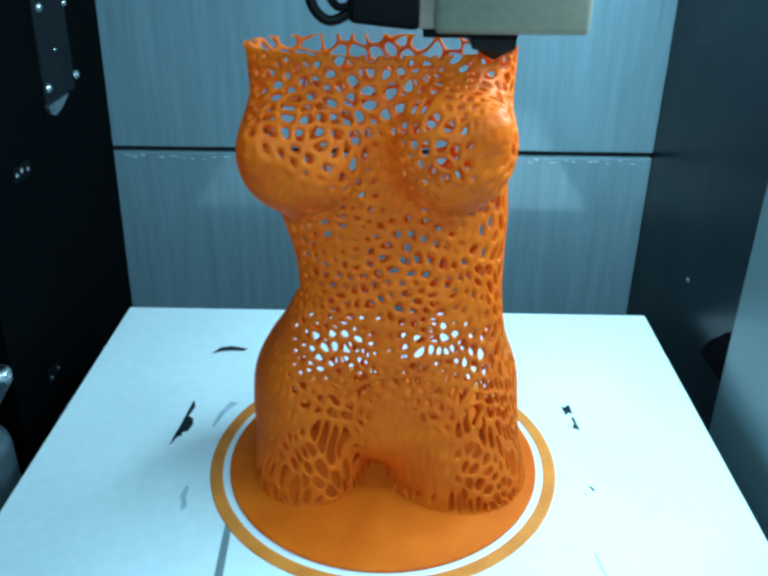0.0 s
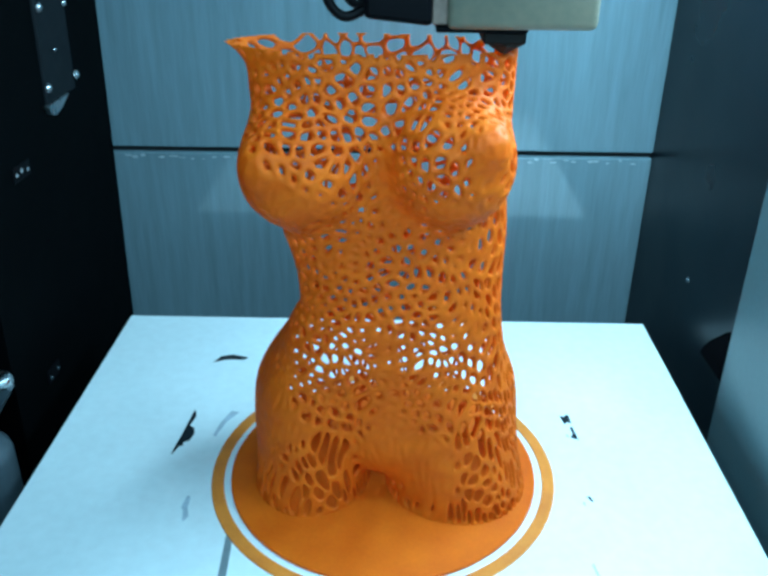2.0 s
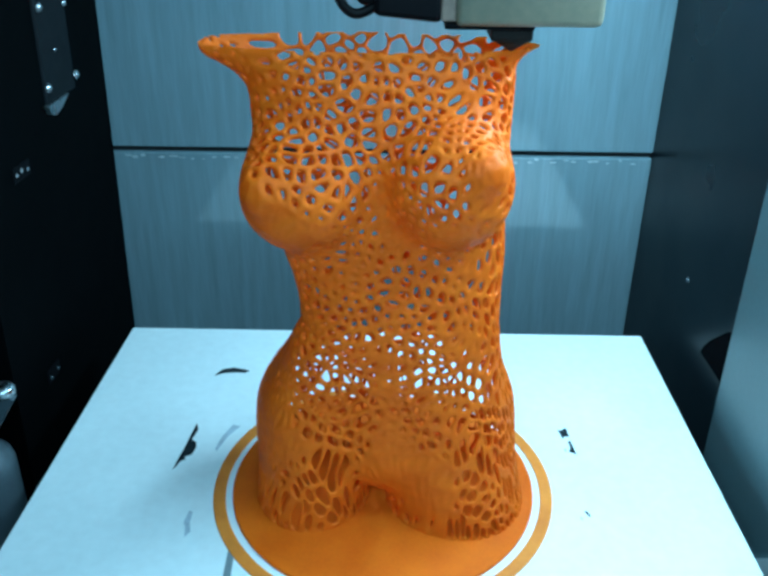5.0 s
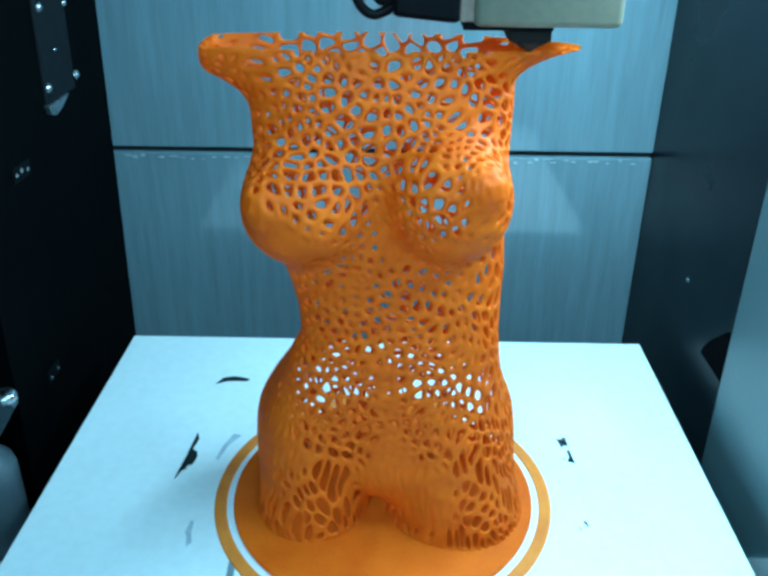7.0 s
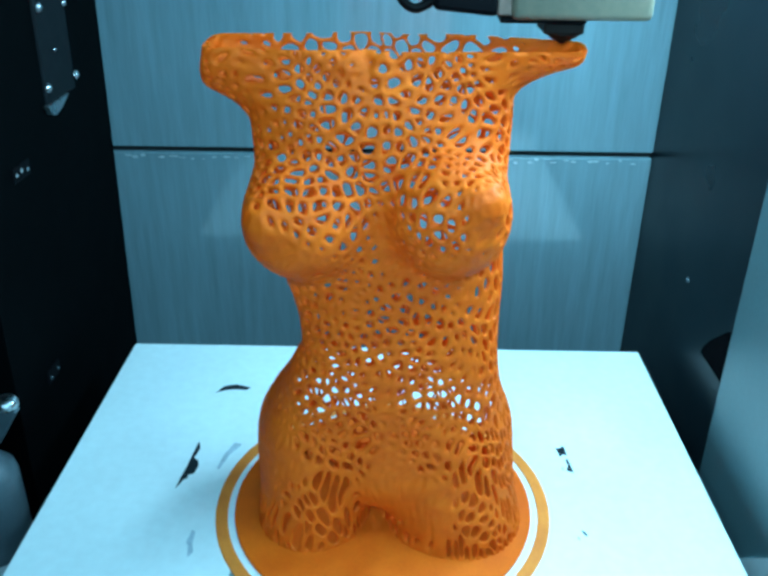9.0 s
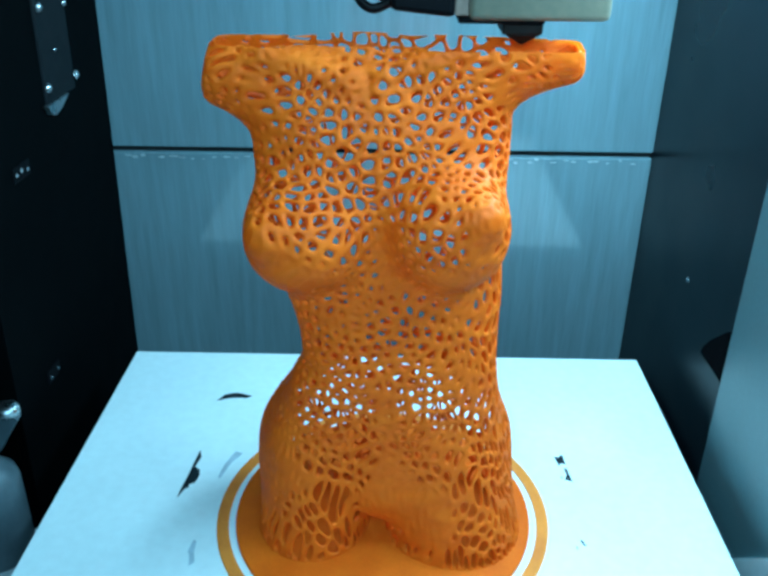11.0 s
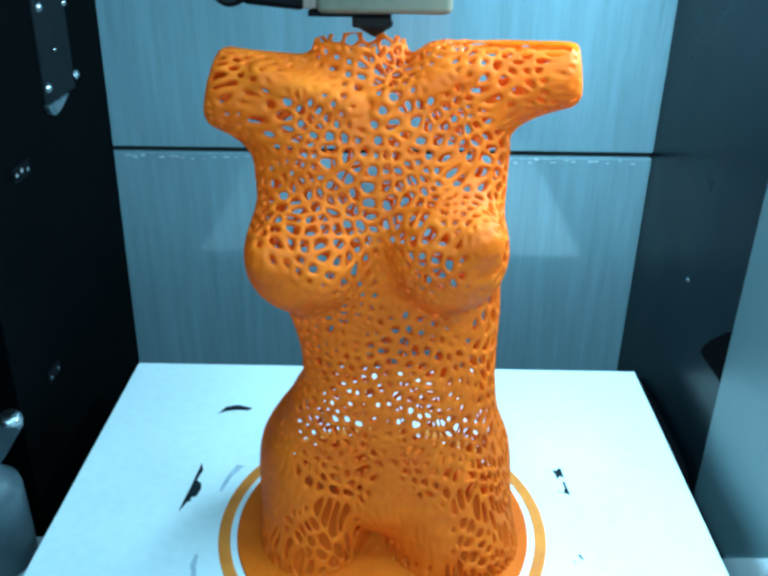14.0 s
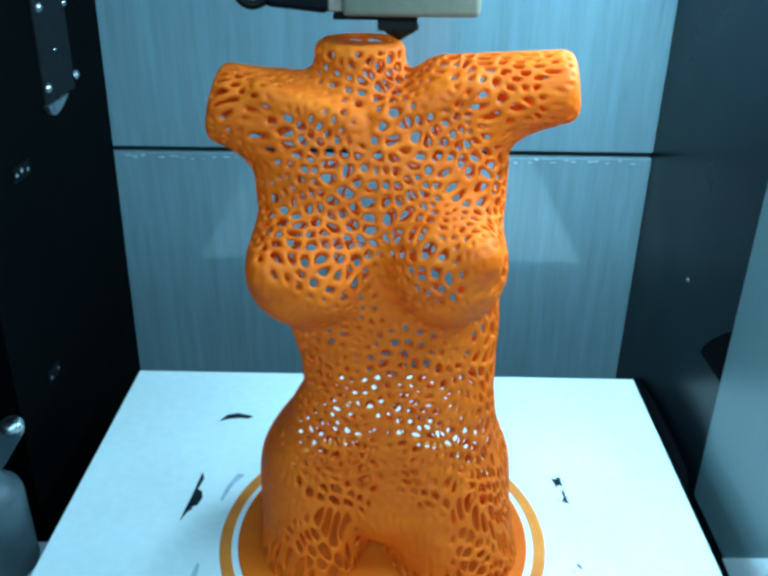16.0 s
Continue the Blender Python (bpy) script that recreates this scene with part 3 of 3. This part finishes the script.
TIP_Z, SINK, STEPS = 0.1163, 0.0018374, 64
statue = tagged(new("torso_statue"), "orange plastic lattice torso statue on a round base", "statue")
part("base_disc", lathe(bmesh.new(), [(0, 0.0), (0.0436, 0.0), (0.0438, 0.0003), (0.0437, 0.0008), (0.0434, 0.0010), (0, 0.0010)], 128,
                        (CX, CY, 0.00002)), ORANGE, statue, "flat round orange base")
WEB, WEB_T = lattice()
layers = []
whole, whole_t = cut(WEB, WEB_T, TIP_Z * 1000 - WEB[:, 2])
shell("body", whole, whole_t, ORANGE, statue)
for step in range(STEPS):
    z0 = (TIP_Z + SINK * 16 * step / STEPS) * 1000
    z1 = (TIP_Z + SINK * 16 * (step + 1) / STEPS) * 1000
    zt = WEB[:, 2][WEB_T]
    some = WEB_T[(zt.max(1) > z0) & (zt.min(1) < z1)]
    bit, bit_t = cut(WEB, some, WEB[:, 2] - z0)
    if len(bit_t):
        bit, bit_t = cut(bit, bit_t, z1 - bit[:, 2])
    if len(bit_t):
        layers.append((16.0 * (step + 0.5) / STEPS, z0 / 1000, tagged(shell("printed_layer", bit, bit_t, ORANGE, statue), kind="stuff")))

# ---- the print head: its origin is the nozzle's tip ----
head = tagged(new("extruder"), "extruder with a cream metal case, black fan and dark nozzle", "extruder")
part("nozzle", lathe(bmesh.new(), [(0, 0), (0.0006, 0), (0.0010, 0.0003), (0.0039, 0.0020), (0.0044, 0.0024), (0.0044, 0.0036), (0, 0.0036)], 12),
     BRASS, head, "dark hexagonal metal nozzle")
part("heater_block", boxed(-0.0050, 0.0040, -0.0045, 0.0075, 0.0026, 0.0072, bevel=0.0005), BRASS, head, "dark metal heater block")
part("case", boxed(-0.0130, 0.0180, -0.0080, 0.020, 0.0060, 0.036, bevel=0.0016, seg=3), CREAM, head, "cream painted metal case", True)
part("lower_plate", boxed(-0.0150, 0.0040, -0.0060, 0.016, 0.0052, 0.0064, bevel=0.0003), BLACK, head, "thin black plate")
part("bracket", boxed(-0.0160, -0.0128, -0.0074, 0.018, 0.0070, 0.033, bevel=0.0004), COPPER, head, "copper-coloured bracket")
bm = boxed(-0.0300, -0.0158, -0.0078, 0.020, 0.0066, 0.034, bevel=0.0012)
for v in bm.verts:
    if v.co.z < 0.012:
        v.co.z += (-0.0158 - v.co.x) * 0.10
part("fan_housing", bm, BLACK, head, "black plastic fan housing")
part("cable", tube(bmesh.new(), [(-0.029, 0.000, 0.0095), (-0.034, -0.001, 0.0075), (-0.0375, -0.001, 0.0105), (-0.0385, 0, 0.017), (-0.037, 0.002, 0.027),
                            (-0.028, 0.004, 0.032)], 0.0011), RUBBER, head, "black looped cable")
part("cable", tube(bmesh.new(), [(-0.029, 0.003, 0.0105), (-0.0325, 0.002, 0.0098), (-0.035, 0.002, 0.0135), (-0.036, 0.003, 0.020), (-0.033, 0.005, 0.029),
                            (-0.028, 0.006, 0.031)], 0.0009), RUBBER, head, "black looped cable")


# ---- what moves ----
def motions():
    sink = [(t / 2, pose(0, 0, -SINK * t / 2)) for t in range(33)]
    for thing in (bed, skirt, statue):
        walk(thing, sink)
    # the slide sinks slower than the bed, keyed to fit the camera's view
    walk(slide, [(0.0, pose(0, 0, -0.0106)), (16.0, pose(0, 0, 0.0011))])
    # a layer lies in the bed until the nozzle has laid it down
    for t, z, layer in layers:
        low = pose(0, 0, -0.0028 - z)
        walk(layer, [(0.0, low), (max(t - 1.01 / FPS, 0.02), low), (t, pose(0, 0, 0)), (16.0, pose(0, 0, 0))])

    def at(x, y):
        return pose(x / 1000, y / 1000, TIP_Z + 0.0001)

    walk(head, [
        (0.0, at(23.7, -1.2)), (0.1, at(28.3, 6.6)), (0.2, at(24.3, 0.7)), (0.3, at(10.3, -8.9)), (0.4, at(21.4, -6.6)),
        (0.5, at(9.3, -7.2)), (0.6, at(14.2, -8.6)), (0.7, at(9.9, -8.9)), (0.8, at(23.5, 0.6)), (0.9, at(26.2, 4.6)),
        (1.0, at(24.6, 0.7)), (1.1, at(20.2, -3.1)), (1.2, at(15.7, -6.9)), (1.3, at(26.0, 2.6)), (1.4, at(17.9, -5.0)),
        (1.5, at(16.1, -5.1)), (1.6, at(16.5, -5.1)), (1.7, at(27.9, 6.6)), (1.8, at(27.5, 6.6)), (1.9, at(29.2, 10.7)),
        (2.0, at(26.5, 4.6)), (2.1, at(26.2, 4.6)), (2.2, at(26.5, 4.6)), (2.3, at(28.1, 8.6)), (2.4, at(26.8, 6.5)),
        (2.5, at(27.1, 6.5)), (2.6, at(11.3, -8.8)), (2.7, at(11.7, -8.8)), (2.8, at(15.4, -5.2)), (2.9, at(27.5, 6.6)),
        (3.0, at(24.4, 2.6)), (3.1, at(24.1, 2.5)), (3.2, at(22.2, -1.2)), (3.3, at(28.8, 10.6)), (3.4, at(25.4, 4.5)),
        (3.5, at(29.1, 11.8)), (3.6, at(29.2, 10.7)), (3.7, at(29.2, 10.7)), (3.8, at(26.0, 2.6)), (3.9, at(7.5, -3.9)),
        (4.0, at(17.1, 1.2)), (4.1, at(30.2, 12.8)), (4.2, at(28.5, 8.6)), (4.6, at(19.4, 0.4)), (5.0, at(28.5, 8.6)),
        (5.4, at(8.3, -0.2)), (5.8, at(31.9, 10.8)), (6.3, at(16.8, 0.3)), (6.4, at(14.7, 2.0)), (6.5, at(36.6, 11.1)),
        (6.6, at(34.3, 8.9)), (6.7, at(33.6, 8.9)), (6.8, at(39.6, 19.8)), (6.9, at(20.3, 23.1)), (7.0, at(32.3, 7.8)),
        (7.1, at(42.9, 15.6)), (7.2, at(37.1, 19.6)), (7.3, at(42.9, 13.5)), (7.4, at(33.5, 10.9)), (7.5, at(42.1, 11.4)),
        (7.6, at(27.1, 2.7)), (7.7, at(1.2, 3.1)), (7.8, at(42.1, 11.4)), (7.9, at(42.9, 13.5)), (8.0, at(42.5, 11.4)),
        (8.1, at(44.9, 11.6)), (8.2, at(23.3, 2.5)), (8.3, at(24.4, 2.6)), (8.4, at(42.9, 17.8)), (8.5, at(36.9, 7.7)),
        (8.6, at(36.6, 11.1)), (8.7, at(22.0, 4.3)), (8.8, at(44.5, 11.5)), (8.9, at(42.9, 17.8)), (9.0, at(41.2, 17.7)),
        (9.1, at(-37.0, 10.9)), (9.2, at(-21.2, 25.5)), (9.6, at(42.1, 13.5)), (10.0, at(-31.9, 17.7)), (10.5, at(29.4, 6.7)),
        (10.9, at(42.9, 15.6)), (11.3, at(-33.9, 17.6)), (11.4, at(-35.5, 19.7)), (11.5, at(43.7, 11.5)), (11.6, at(44.9, 11.6)),
        (11.7, at(30.7, 4.8)), (11.8, at(-36.0, 19.7)), (11.9, at(26.3, 2.7)), (12.0, at(-32.0, 18.4)), (12.1, at(-16.7, 16.2)),
        (12.2, at(-33.9, 19.8)), (12.3, at(0.3, 11.0)), (12.4, at(44.9, 15.7)), (12.5, at(-34.6, 23.2)), (12.6, at(-37.2, 19.6)),
        (12.7, at(-0.8, 24.1)), (12.8, at(44.5, 11.5)), (12.9, at(-10.9, 24.7)), (13.0, at(26.9, 4.6)), (13.1, at(-0.1, 11.0)),
        (13.2, at(3.0, 13.3)), (13.3, at(44.9, 13.6)), (13.4, at(30.5, 8.7)), (13.5, at(44.9, 17.9)), (13.6, at(7.5, 24.7)),
        (13.7, at(-4.8, 10.7)), (13.8, at(0.6, 15.2)), (13.9, at(39.2, 19.7)), (14.0, at(-2.1, 24.1)), (14.1, at(-2.5, 24.0)),
        (14.2, at(1.0, 13.1)), (14.3, at(0.2, 15.2)), (14.4, at(4.6, 22.2)), (14.5, at(4.6, 23.3)), (14.6, at(5.4, 23.4)),
        (14.7, at(-11.7, 14.5)), (14.8, at(-6.7, 23.8)), (14.9, at(-5.8, 23.8)), (15.0, at(-9.2, 23.6)), (15.1, at(-2.7, 17.2)),
        (15.2, at(-6.8, 13.7)), (15.3, at(22.8, 15.5)), (15.4, at(-14.4, 18.2)), (15.5, at(-4.0, 22.6)), (15.6, at(-11.4, 23.5)),
        (15.7, at(0.8, 22.5)), (15.8, at(-13.5, 21.6)), (15.9, at(4.2, 21.0)), (16.0, at(3.9, 20.1)),
    ])


motions()
